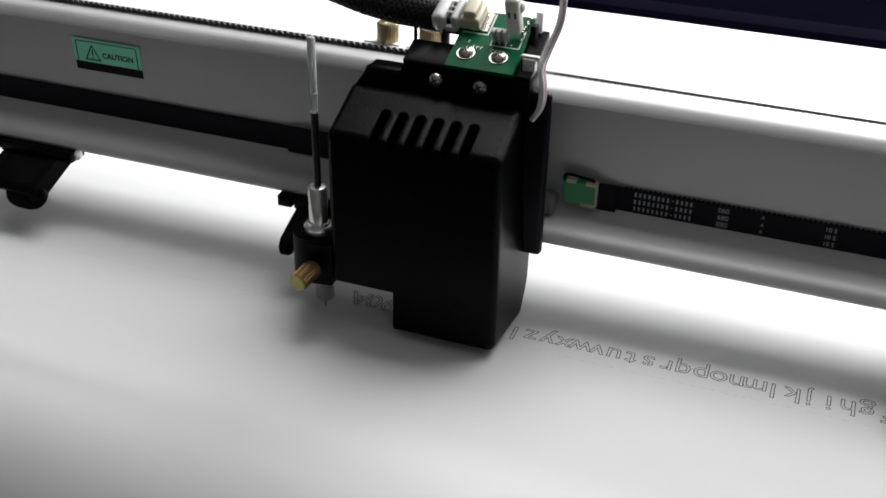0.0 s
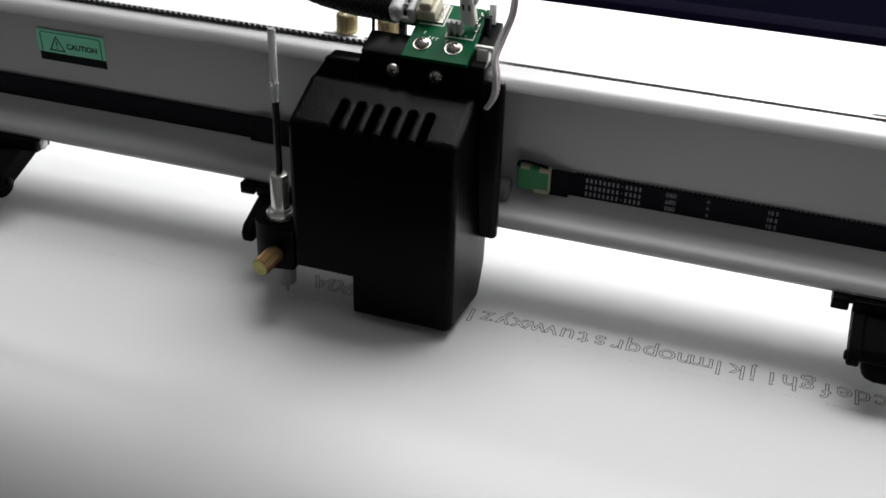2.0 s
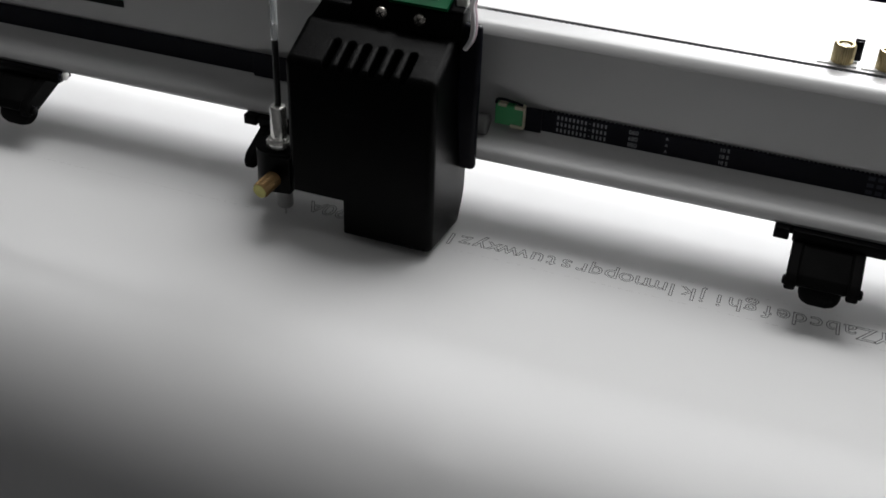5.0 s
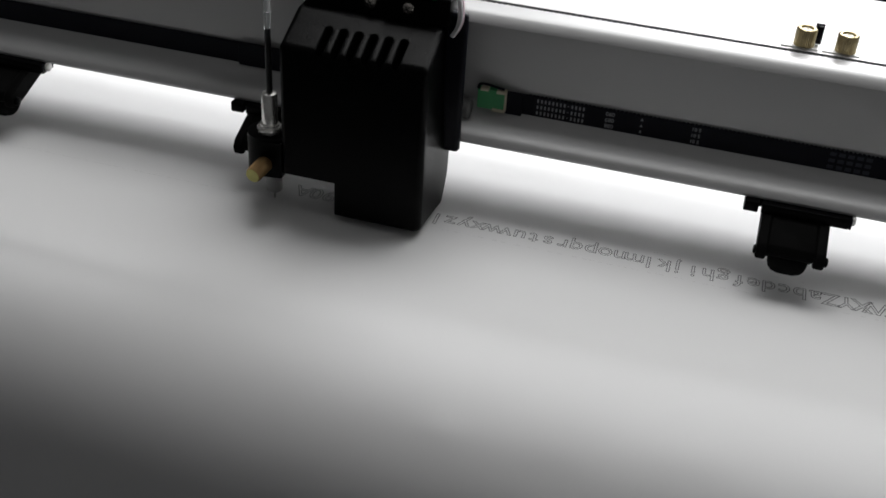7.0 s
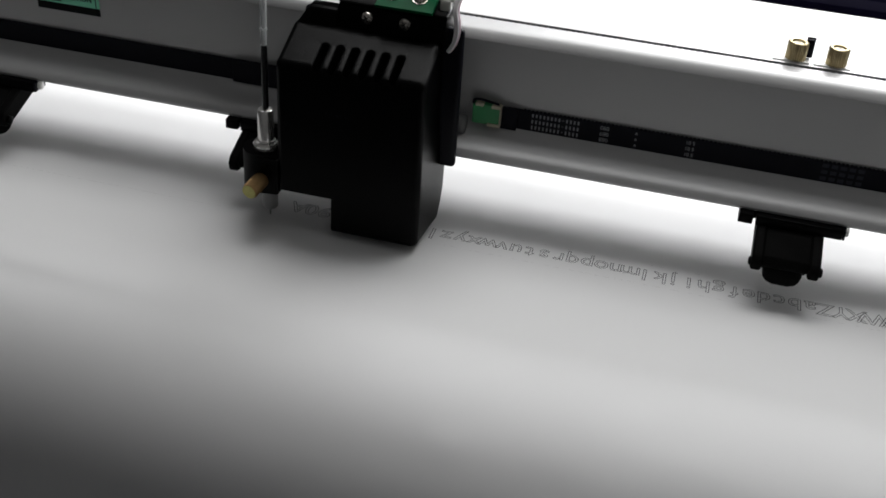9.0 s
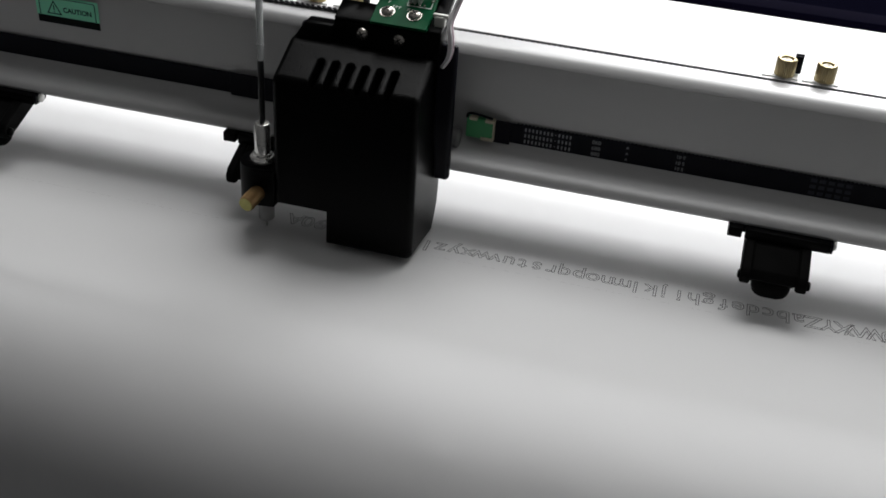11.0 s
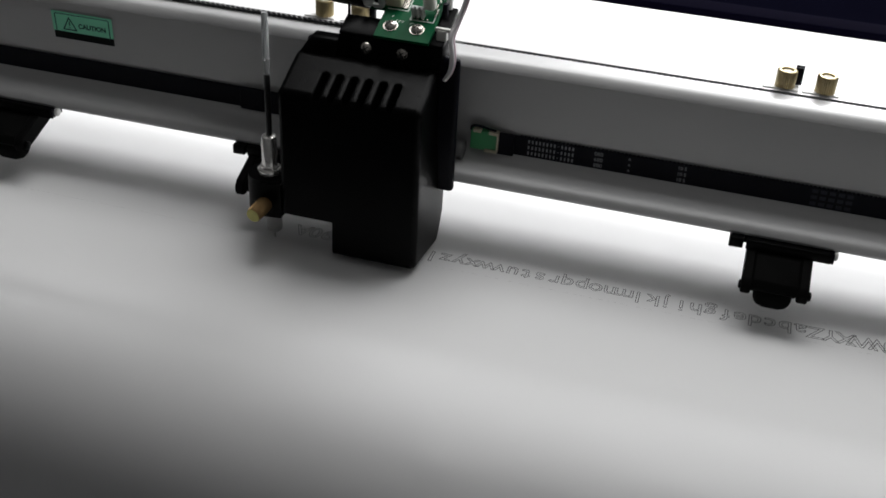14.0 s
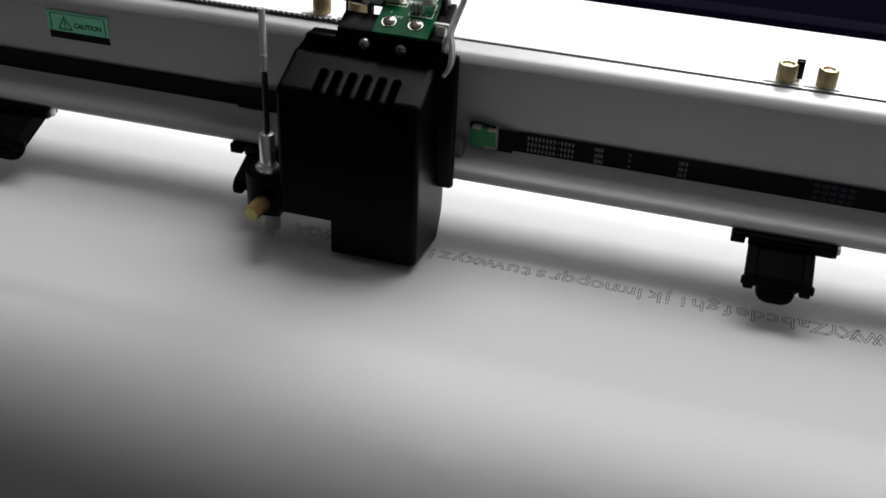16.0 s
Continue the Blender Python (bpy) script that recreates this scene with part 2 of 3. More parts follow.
for b in ((-260, 420, 90, 100), (-260, 420, 500, 510), (-260, -250, 100, 500), (410, 420, 100, 500)):
    part("frame_bar", box(bmesh.new(), *b, 735, 765, 2), M_COVER, lamp)
part("backing", box(bmesh.new(), -250, 410, 100, 500, 752, 765, 1), M_COVER, lamp)
for x, y in ((-255, 95), (415, 95), (-255, 505), (415, 505)):
    part("suspension_rod", turned(bmesh.new(), (x, y, 762), (x, y, 1700), [(0, 2), (938, 2)], 12), M_COVER, lamp)
table = thing("table", (0, 0, -800), "dark matt table under the plotter", "table")
part("tabletop", box(bmesh.new(), -900, 900, -420, 1150, -150, -120, 4), M_NAVY, table)
for x in (-860, 860):
    for y in (-380, 1110):
        part("leg", box(bmesh.new(), x - 25, x + 25, y - 25, y + 25, -800, -150, 3), M_TABLE, table)

# ---------------------------------------------------------------- the plotter's frame
X0, X1 = -460, 460
plotter = thing("cutting_plotter", (0, 60, -120), "silver and white desktop cutting plotter with an aluminium beam", "plotter")
beam = [(56.6, 83), (49.5, 82.9), (48.0, 82.5), (46.8, 81.8), (45.8, 80.9), (44.9, 79.9), (44.3, 79.0), (44.1, 78.5), (44.4, 78.1), (45.9, 77.9), (46.2, 77.5), (46.2, 72), (46.2, 66), (46.2, 58), (46.2, 48), (46.0, 45), (45.3, 42.8), (44.1, 41.0), (42.5, 39.6),
        (40.5, 38.5), (38.3, 37.6), (36.1, 36.9), (34.1, 36.2), (32.4, 35.3), (31.2, 34.2), (30.6, 32.9), (30.8, 31.8), (31.6, 31.2), (88, 31.2), (89.5, 32.5), (89.5, 58), (86, 61), (62, 72), (60.6, 74), (60.6, 82.6), (60.0, 83.2), (58.7, 83.2), (58.5, 81.0), (56.9, 81.0)]
part("beam", prism(bmesh.new(), beam, X0, X1), M_ALU, plotter, "satin aluminium beam", smooth=34)
part("rear_rail", box(bmesh.new(), X0, X1, 395, 415, -30, -4, 2.0), M_PURPLE, plotter, "dark violet rear rail")
for x in (X0 - 40, X1):
    part("end_housing", box(bmesh.new(), x, x + 40, -40, 424, -118, 96, 6, 3), M_BLACK_SHINY, plotter, "black end housing")
# the bed: flat under the beam, rolling off towards the front
def bed_line(off, y_back=363, y_turn=-8, n=60):
    """Flat to y_turn, then bending more and more, offset outwards by off."""
    pts = [(y_back, off), (y_turn, off)]
    y, z, step = y_turn, 0.0, 3.6
    for i in range(1, n + 1):
        s = i * step
        a = radians(min(76.0, 0.80 * 11 * math.log(1 + math.exp((s - 36) / 11))))
        y, z = y - step * math.cos(a), z - step * math.sin(a)
        pts.append((y - off * math.sin(a), z + off * math.cos(a)))
    return pts
top = bed_line(-0.35, y_turn=8)
part("bed", prism(bmesh.new(), [p for p in top if p[1] > -116] + [([p for p in top if p[1] > -116][-1][0], -118), (363, -118)], X0, X1), M_STEEL_BLACK, plotter, "black bed under the paper", smooth=40)

# ---------------------------------------------------------------- the paper and what is drawn on it
PX0, PX1 = -345, 400
line = bed_line(0.0)
ys = [363 - 371 * i / 140 for i in range(141)]
back = [(363 + 22 * math.sin(radians(k)), -22 + 22 * math.cos(radians(k))) for k in range(90, 0, -10)]
prof = [(385, -100), (385, -60)] + back + [(y, 0.0) for y in ys] + [p for p in line[2:] if p[1] > -110]
bm = bmesh.new()
nx = 290
grid = []
for i in range(nx + 1):
    x = PX0 + (PX1 - PX0) * i / nx
    row = []
    for y, z in prof:
        lift = (x - 60) / 220                                  # the free end curls down a little earlier on one side
        w = 0.22 * noise.noise(Vector((x * 0.011, y * 0.017, 3))) + 0.09 * noise.noise(Vector((x * 0.03, y * 0.045, 9))) + 0.07 * abs(noise.noise(Vector((x * 0.05 + y * 0.03, y * 0.06, 17))))
        for dx, dy, h, lx, ly in ((66, -86, 0.35, 7, 4), (106, -92, -0.3, 9, 4), (150, -76, 0.22, 12, 5), (-20, -70, 0.18, 10, 4)):      # small dents
            w += h * math.exp(-((x - dx) / lx) ** 2 - ((y - dy) / ly) ** 2)
        w *= min(1.0, max(0.0, (abs(y - 20) - 14) / 14))       # taut where it was drawn on
        row.append(bm.verts.new((x, y + (9 * min(1.0, -lift) * min(1.0, -z / 6.0) if lift < 0 and z < 0 and y < 0 else 0.0), z + 0.12 + max(-0.1, w))))
    grid.append(row)
for a, b in zip(grid, grid[1:]):
    for k in range(len(prof) - 1):
        bm.faces.new((a[k], b[k], b[k + 1], a[k + 1]))
paper = solo("paper_sheet", bm, M_PAPER, "white sheet of paper with outlined lettering on the bed", "paper", smooth=60)
paper_mod = paper.modifiers.new("thickness", "SOLIDIFY")
paper_mod.thickness, paper_mod.offset = 0.0001, -1

PITCH, X_Z, Y_TEXT = 5.97, 38.0, 19.0
written = "ABCDEFGHIJKLMNOPQRSTUVWXYZabcdefghijklmnopqrstuvwxyz1234567890A"
anchor = written.index("z")
for k, ch in enumerate(written):
    x = X_Z + PITCH * (anchor - k)
    if x < -36 or x > 330:
        continue
    bm = letters(ch, 1.0, Matrix.Identity(4), outline=0.0125)
    cx = [v.co.x for v in bm.verts]
    mid = (min(cx) + max(cx)) / 2
    bmesh.ops.transform(bm, matrix=pose(x, Y_TEXT, 0.15, 0, 0, 180) @ Matrix.Diagonal((11.6, 11.4, 0.3, 1)) @ Matrix.Translation((-mid, 0.0, 0)), verts=bm.verts)
    part("letter", bm, M_INK, paper, smooth=0)
rnd = random.Random(4)
for y0, xa, xb, gap in ((11.4, 36, 330, 2.2), (26.6, 60, 330, 7.0), (7.6, -250, -44, 1.2)):
    bm = bmesh.new()
    x = xa
    while x < xb:
        w = rnd.uniform(0.4, 2.6)
        yy = y0 + rnd.uniform(-0.12, 0.12)
        box(bm, x, x + w, yy, yy + 0.16, 0.118, 0.14)
        x += w + rnd.uniform(0.4, 2 * gap)
    part("faint_line", bm, M_FAINT, paper, "faint broken guide line", smooth=0, kind="stuff")
bm = bmesh.new()
for x, y, w, ang in ((84, 281, 4, 12), (88, 282.5, 3, 25), (81, 279.5, 2.5, 5)):
    box(bm, -w / 2, w / 2, -0.25, 0.25, 0, 0.05, 0, 1, pose(x, y, 0.36, 0, 0, ang))
part("smudge", bm, M_FAINT, paper, "faint grey smudge", smooth=0, kind="stuff")

# ---------------------------------------------------------------- the drive belt
def belt_piece(bm, x0, x1, z0, z1, y0=44.8, y1=46.05):
    box(bm, x0, x1, y0, y1, z0, z1, 0.15, 1)


belt = thing("drive_belt", (0, 45, 42), "black toothed drive belt with pale print", "belt")
bm = bmesh.new()
belt_piece(bm, X0, -40, 41.7, 51.1)
belt_piece(bm, -67.5, -40, 41.5, 52.0, 43.7, 44.8)
part("band", bm, M_BELT, belt)
bm = bmesh.new()
belt_piece(bm, 51.5, X1, 41.5, 50.7)
belt_piece(bm, 51.5, 58.6, 41.3, 51.3, 43.8, 44.8)
part("band", bm, M_BELT, belt)
bm = bmesh.new()
for i in range(560):
    x = X0 + 1.2 + i * 1.65
    if -69 < x < 60 or x > X1 - 2:
        continue
    z1 = 51.1 if x < 0 else 50.7
    box(bm, x, x + 0.9, 44.95, 46.1, z1 - 9.2, z1 + 0.28)
part("teeth", bm, M_BELT, belt, smooth=0, kind="stuff")
FLIP = pose(0, 0, 0, 90, 0, 0) @ pose(0, 0, 0, 0, 0, 180)


def print_on_belt(body, x, z, size, mat=M_PRINT):
    part("print", letters(body, size, pose(x, 44.76, z - 0.9) @ FLIP, thick=0.02, bold=0.03), mat, belt, smooth=0)


for z in (50.0, 47.3, 44.7):
    # a number that stays plain bars
    bm = bmesh.new()
    for i in range(13):
        x = 64.6 + i * 1.58
        box(bm, x, x + 0.7, 44.74, 44.82, z - 0.9 - (0.15 if i == 8 else 0.78), z - 0.9 + (0.15 if i == 8 else 0.78))
    part("print_bar", bm, M_PRINT, belt, smooth=0)
for z, s in ((50.0, "090"), (47.3, "089"), (44.7, "088")):
    print_on_belt(s, 94.8, z, 2.5)
    print_on_belt("v", 107.7, z - 0.2, 2.6)
    print_on_belt("S 01", 129.4, z, 2.2)
bm = bmesh.new()
for z in (50.2, 47.4, 44.6):
    for i in range(5):
        box(bm, 181 + i * 3.4, 183.4 + i * 3.4, 44.72, 44.82, z - 1.7, z - 0.1)
part("print_bar", bm, M_PRINT_BLUE, belt, "faded blue print", smooth=0)

# ---------------------------------------------------------------- twisted cord on the beam
cord = thing("twisted_cord", (0, 55.6, 83), "thin black twisted cord lying along the beam", "cord")
bm = bmesh.new()
for ph in (0, math.pi):
    pts = []
    for i in range(0, 900):
        x = -440 + i * 0.5
        if x > -20:
            break
        sag = 0.5 * math.sin(x * 0.02)
        pts.append(Vector((x, 54.8 + sag * 0.4 + 0.5 * math.cos(x * 1.3 + ph), 84.0 + 0.5 * math.sin(x * 1.3 + ph))))
    strand(bm, pts, 0.58, 6)
part("strand", bm, M_CORD, cord)
bm = bmesh.new()
for ph in (0, math.pi):
    pts = [Vector((30 + i * 0.9, 57.2 + 0.4 * math.cos(i * 1.2 + ph), 82.3 + 0.4 * math.sin(i * 1.2 + ph))) for i in range(470)]
    strand(bm, pts, 0.48, 5)
part("strand", bm, M_CORD, cord)

# ---------------------------------------------------------------- caution label on the beam
LX, LY = -161.0, 45.9
lab = thing("caution_label", (LX + 15.5, LY, 60), "mint green caution label with black lower strip on the beam", "label")
tilt = Matrix.Translation((LX + 15.5, LY, 67)) @ pose(0, 0, 0, 90 + 2.2, 0, 0)      # follows the slightly hollow face


def flat_box(bm, u0, u1, v0, v1, n0, n1, bevel=0.0):
    return box(bm, u0, u1, v0, v1, n0, n1, bevel, 1, tilt)


part("sticker", flat_box(bmesh.new(), -15.4, 15.4, -3.4, 6.2, 0.0, 0.12), M_GREEN_LABEL, lab)
part("strip", flat_box(bmesh.new(), -15.0, 15.4, -6.9, -3.4, 0.0, 0.15), M_INK_AND_SHADE, lab, "black strip")
bm = bmesh.new()
for u0, u1, v0, v1 in ((-13.4, 13.4, 5.0, 5.3), (-13.9, -13.5, -3.3, 4.5), (13.5, 13.9, -3.3, 4.5)):
    flat_box(bm, u0, u1, v0, v1, 0.1, 0.16)
for sx in (-1, 1):
    merge(bm, box(bmesh.new(), -0.42, 0.42, -0.17, 0.17, 0.1, 0.16), tilt @ pose(sx * 13.45, 4.85, 0, 0, 0, -45 * sx))
part("border", bm, M_INK_AND_SHADE, lab, smooth=0)
part("wording", letters("CAUTION", 3.1, tilt @ pose(4.9, 0.1, 0.15), thick=0.02, bold=0.09), M_INK_AND_SHADE, lab, smooth=0)
bm = bmesh.new()
for a, b in (((-9.9, -2.2), (-3.3, -2.2)), ((-9.9, -2.2), (-6.6, 3.6)), ((-3.3, -2.2), (-6.6, 3.6))):
    d = math.dist(a, b)
    merge(bm, box(bmesh.new(), -d / 2 - 0.2, d / 2 + 0.2, -0.24, 0.24, 0.1, 0.17), tilt @ pose((a[0] + b[0]) / 2, (a[1] + b[1]) / 2, 0, 0, 0, math.degrees(math.atan2(b[1] - a[1], b[0] - a[0]))))
flat_box(bm, -6.85, -6.35, -0.4, 1.9, 0.1, 0.17)
flat_box(bm, -6.85, -6.35, -1.5, -1.0, 0.1, 0.17)
part("warning_triangle", bm, M_INK_AND_SHADE, lab, smooth=0)

# ---------------------------------------------------------------- brass knobs behind the beam
def brass_knob(x, y):
    ob = thing("brass_knob", (x, y, 83), "knurled brass thumb nut standing on a white plate behind the beam", "knob", "brass knobs behind the beam")
    bm = box(bmesh.new(), x - 8.5, x + 5.5, 60.9, 73, 83.2, 83.6, 0.1, 1)
    box(bm, x - 8.5, x + 5.5, 60.7, 61.9, 76, 83.2, 0.2, 1)
    part("mounting_plate", bm, M_STICKER, ob, "bright white mounting plate")
    part("grip", turned(bmesh.new(), (x, y, 83.6), (x, y, 92), [(0, 3.4), (0.2, 4.0), (6.6, 4.0), (7.1, 3.6), (7.1, 2.5), (6.0, 2.3), (6.0, 0.2)], 112, 0.42), M_BRASS, ob, "knurled brass grip", smooth=20)
    bm = turned(bmesh.new(), (x, y, 89.6), (x, y, 92), [(0, 1.9), (0.5, 1.8), (0.6, 0.7), (0.4, 0.5)], 32)
    part("face", bm, M_KNOB_TOP, ob, "dull recessed screw end")
    return ob


for x in (-34.5, -18.0, 162.5, 178.0):
    brass_knob(x, 63.8)
for x in (-13.1, 167.4):
    bm = box(bmesh.new(), x - 1.5, x + 1.3, 65.4, 66.4, 84, 91.4, 0.2)
    box(bm, x - 1.8, x + 1.5, 66.4, 67.0, 84, 92.0, 0.2)
    solo("stop_tab", bm, M_STEEL_BLACK, "small upright black stop tab behind a brass knob", "tab", "stop tabs")

# ---------------------------------------------------------------- pinch rollers under the beam
def pinch_roller():
    ob = thing("pinch_roller", (0, 34, 0), "black pinch roller on its arm under the beam", "pinch roller", "pinch rollers under the beam")
    part("bracket", box(bmesh.new(), -20, 20, 31, 39, 27.6, 31.2, 0.5), M_BLACK_SHINY, ob)
    bm = box(bmesh.new(), -20, -14.3, 27.5, 34, 26.8, 31.3, 0.5)
    box(bm, -13.2, 20, 27.5, 30.4, 26.8, 31.3, 0.5)
    part("front_bar", bm, M_BLACK_SHINY, ob)
    arm = [(38, 28), (29, 28), (14, 22), (12, 19), (12.6, 15.7), (15, 14.7), (21, 15.9), (38, 22)]
    for x0, x1 in ((-12.4, -8.4), (9.2, 13.4)):
        part("arm", prism(bmesh.new(), arm, x0, x1, 0.6, 1), M_RUBBER, ob)
    part("arm_web", prism(bmesh.new(), [(36, 27.5), (29, 27.5), (14.6, 21.7), (13.2, 18), (17, 16.9), (36, 23)], -8.4, 9.2, 0.4, 1), M_RUBBER, ob)
    bm = turned(bmesh.new(), (-13.4, 16.0, 17.6), (14.8, 16.0, 17.6), [(0, 1.2), (0.4, 1.8), (2.0, 1.8), (2.1, 1.5), (26.0, 1.5), (26.1, 1.9), (27.8, 1.9), (28.2, 1.2)], 20)
    part("pivot_pin", bm, M_BLACK_SHINY, ob)
    bm = turned(bmesh.new(), (-6.8, 22, 12.6), (8.2, 22, 12.6), [(0, 2.6), (0.7, 4.4), (2.0, 5.7), (4.5, 6.5), (10.5, 6.5), (13.0, 5.7), (14.3, 4.4), (15.0, 2.6)], 40)
    part("roller", bm, M_RUBBER, ob, "black rubber roller")
    part("axle", turned(bmesh.new(), (-8.5, 22, 13.4), (9.2, 22, 13.4), [(0, 1.6), (17.7, 1.6)], 16), M_RUBBER, ob)
    part("end_plate", box(bmesh.new(), 20.0, 21.0, 27.6, 36.0, 26.9, 31.2, 0.3, 1), M_STEEL_BLACK, ob)
    part("end_screw", turned(bmesh.new(), (21, 31.2, 29.2), (25, 31.2, 29.2), [(0, 2.0), (0.9, 2.1), (1.3, 1.7), (1.5, 0.9)], 20), M_SATIN_STEEL, ob, "bright end screw")
    return ob


first = pinch_roller()
first.matrix_basis = pose(-176.5 * MM, 34 * MM, 0.3 * MM)
for x in (-44.5, 173.0):
    copy_thing(first, pose(x * MM, 34 * MM, 0.3 * MM))

# ---------------------------------------------------------------- the carriage
car = thing("plotter_carriage", (0, 20, 2), "black plastic pen carriage with green circuit board on the beam", "carriage")
side = [(0, 75), (0, 2.8), (28, 1.6), (34.5, 15), (35.2, 28), (29.6, 29.6), (29.6, 84.2), (20.5, 84.2)]
body = prism(bmesh.new(), side, -30, 30, 2.7, 5)
for axis, cuts in ((1, (6, 12, 18, 24)), (2, (10, 18, 26, 34, 42, 50, 58))):
    for c in cuts:
        at = Vector((0, c, 0)) if axis == 1 else Vector((0, 0, c))
        way = Vector((0, 1, 0)) if axis == 1 else Vector((0, 0, 1))
        bmesh.ops.bisect_plane(body, geom=list(body.verts) + list(body.edges) + list(body.faces), plane_co=at, plane_no=way)
for v in body.verts:
    if v.co.x > 24:           # the side flares outwards low down towards the back
        k = min(1.0, max(0.0, (60 - v.co.z) / 30))
        v.co.x += 1.9 * min(1.0, max(0.0, v.co.y / 30)) ** 1.4 * k * k * (3 - 2 * k)
cut = bmesh.new()
box(cut, -40, -6.6, -10, 45, -5, 19)


def slot_outline(half, v0, v1, n=8):
    pts = [(half * math.cos(math.pi * k / n), v1 - half + half * math.sin(math.pi * k / n)) for k in range(n + 1)]
    return pts + [(-half * math.cos(math.pi * k / n), v0 + half - half * math.sin(math.pi * k / n)) for k in range(n + 1)]


for i in range(6):
    x = -13.4 + i * 6.08
    b = bmesh.new()
    rings = [[b.verts.new((u, v, w)) for u, v in slot_outline(half, v0, v1)] for w, half, v0, v1 in ((-10.0, 1.1, -3.0, 10.6), (-1.3, 1.25, -3.2, 10.7), (-0.7, 1.4, -3.4, 10.9), (-0.25, 1.75, -3.8, 11.2), (0.02, 2.25, -4.3, 11.7), (0.2, 2.7, -4.6, 12.1), (5.0, 2.9, -4.7, 12.2))]
    m = len(rings[0])
    b.faces.new(rings[0][::-1])
    b.faces.new(rings[-1])
    for lo, hi in zip(rings, rings[1:]):
        for k in range(m):
            b.faces.new((lo[k], lo[(k + 1) % m], hi[(k + 1) % m], hi[k]))
    merge(cut, b, Matrix.Translation((x, 2.4, 76.1)) @ pose(0, 0, 0, 24, 0, 0))
cover = part("cover", cut_out(body, cut), M_BLACK, car, "grained black plastic cover with vent slots", smooth=50)
cover.modifiers.new("even_normals", "WEIGHTED_NORMAL").keep_sharp = True
bm = bmesh.new()
for i, w in enumerate((1.2, 0.8, 1.4, 0.6, 1.1, 0.9)):
    box(bm, -9.5 + i * 2.1, -9.5 + i * 2.1 + w, -0.03, 0.05, 56.6 - 0.1 * i, 57.3 - 0.1 * i)
part("worn_marking", bm, M_BELT, car, "worn faint marking", smooth=0)
# upper block with the cover's two screws, and the sloping shelf for the board
part("upper_block", prism(bmesh.new(), [(21.5, 83.8), (23.2, 92.6), (24.6, 93.6), (38, 93.6), (38, 84)], -12.6, 31.2, 0.8, 2), M_BLACK_SHINY, car)
bm = prism(bmesh.new(), [(20.4, 83.0), (22.3, 89.8), (23.6, 90.8), (29.4, 90.8), (29.4, 84)], -29.0, -12.4, 1.0, 3)
for v in bm.verts:
    if v.co.x < -20:          # its end leans with the cover's slope
        v.co.x += 0.62 * (v.co.z - 83.0)
part("shoulder", bm, M_BLACK_SHINY, car)
part("board_shelf", prism(bmesh.new(), [(23.4, 93.4), (24.0, 94.2), (45, 102.7), (45, 100.5), (30, 93.4)], 2.2, 31.0, 0.3, 1), M_BLACK_SHINY, car, "black sloping shelf")
part("shelf_step", prism(bmesh.new(), [(23.4, 93.4), (24.0, 94.2), (33.4, 98.0), (34.2, 97.6), (34.2, 93.4)], -12.4, 2.2, 0.3, 1), M_BLACK_SHINY, car, "short black step beside the shelf")
part("back_plate", box(bmesh.new(), -27.5, 37.6, 25.6, 29.9, 28.6, 89.0, 2.0, 4), M_STEEL_BLACK, car, "black steel back plate")


def pan_screw(bm_parent, p, n, r, mat=M_NICKEL, h=1.7):
    """A domed cross-head screw, its head standing at p along n."""
    p, n = Vector(p), Vector(n).normalized()
    bm = turned(bmesh.new(), p, p + n, [(0, r), (h * 0.25, r * 0.98), (h * 0.6, r * 0.8), (h * 0.85, r * 0.5), (h, r * 0.15)], 24)
    sc = part("screw", bm, mat, bm_parent, "nickel cross-head screw")
    q = n.to_track_quat("Z", "Y").to_matrix().to_4x4()
    # black bars on the head paint the shade of the cross recess
    bm = bmesh.new()
    for a in (35, 125):
        box(bm, -r * 0.5, r * 0.5, -r * 0.09, r * 0.09, h * 0.55, h * 1.02, 0, 1, Matrix.Translation(p) @ q @ pose(0, 0, 0, 0, 0, a))
    slot = part("cross_recess_shade", bm, M_INK_AND_SHADE, sc if ROOTS[bm_parent] is ROOTS[car] and bm_parent is car else bm_parent, smooth=0)
    return sc


for x in (-0.3, 14.8):
    pan_screw(car, (x, 22.4, 89.2), (0, -1, 0.19), 2.45)

# the circuit board, tipped up towards the back
TIP = 22.0
BOARD = Matrix.Translation((3.0, 21.6, 94.2)) @ pose(0, 0, 0, TIP, 0, 0)
board = part("circuit_board", box(bmesh.new(), 0, 22.8, 0, 27.5, 0, 1.5, 0.1, 1, BOARD), M_PCB, car, "green circuit board")
part("board_tongue", box(bmesh.new(), -6.5, 0.0, 16.0, 27.5, 0, 1.5, 0.1, 1, BOARD), M_PCB, board, "green tongue of the board under the plug")
part("board_stay", box(bmesh.new(), -12.2, -11.4, 33.0, 34.6, 92, 103, 0.2, 1), M_RUBBER, car, "thin black stay beside the shelf")


def on_board(u, v, w):
    return BOARD @ Vector((u, v, w))


nb = BOARD.to_3x3() @ Vector((0, 0, 1))
for u in (5.2, 16.2):
    p = on_board(u, 6.6, 1.5)
    part("washer", turned(bmesh.new(), p, p + nb, [(0, 3.0), (0.3, 3.0)], 24), M_NICKEL, board)
    pan_screw(board, p + nb * 0.3, nb, 2.55)
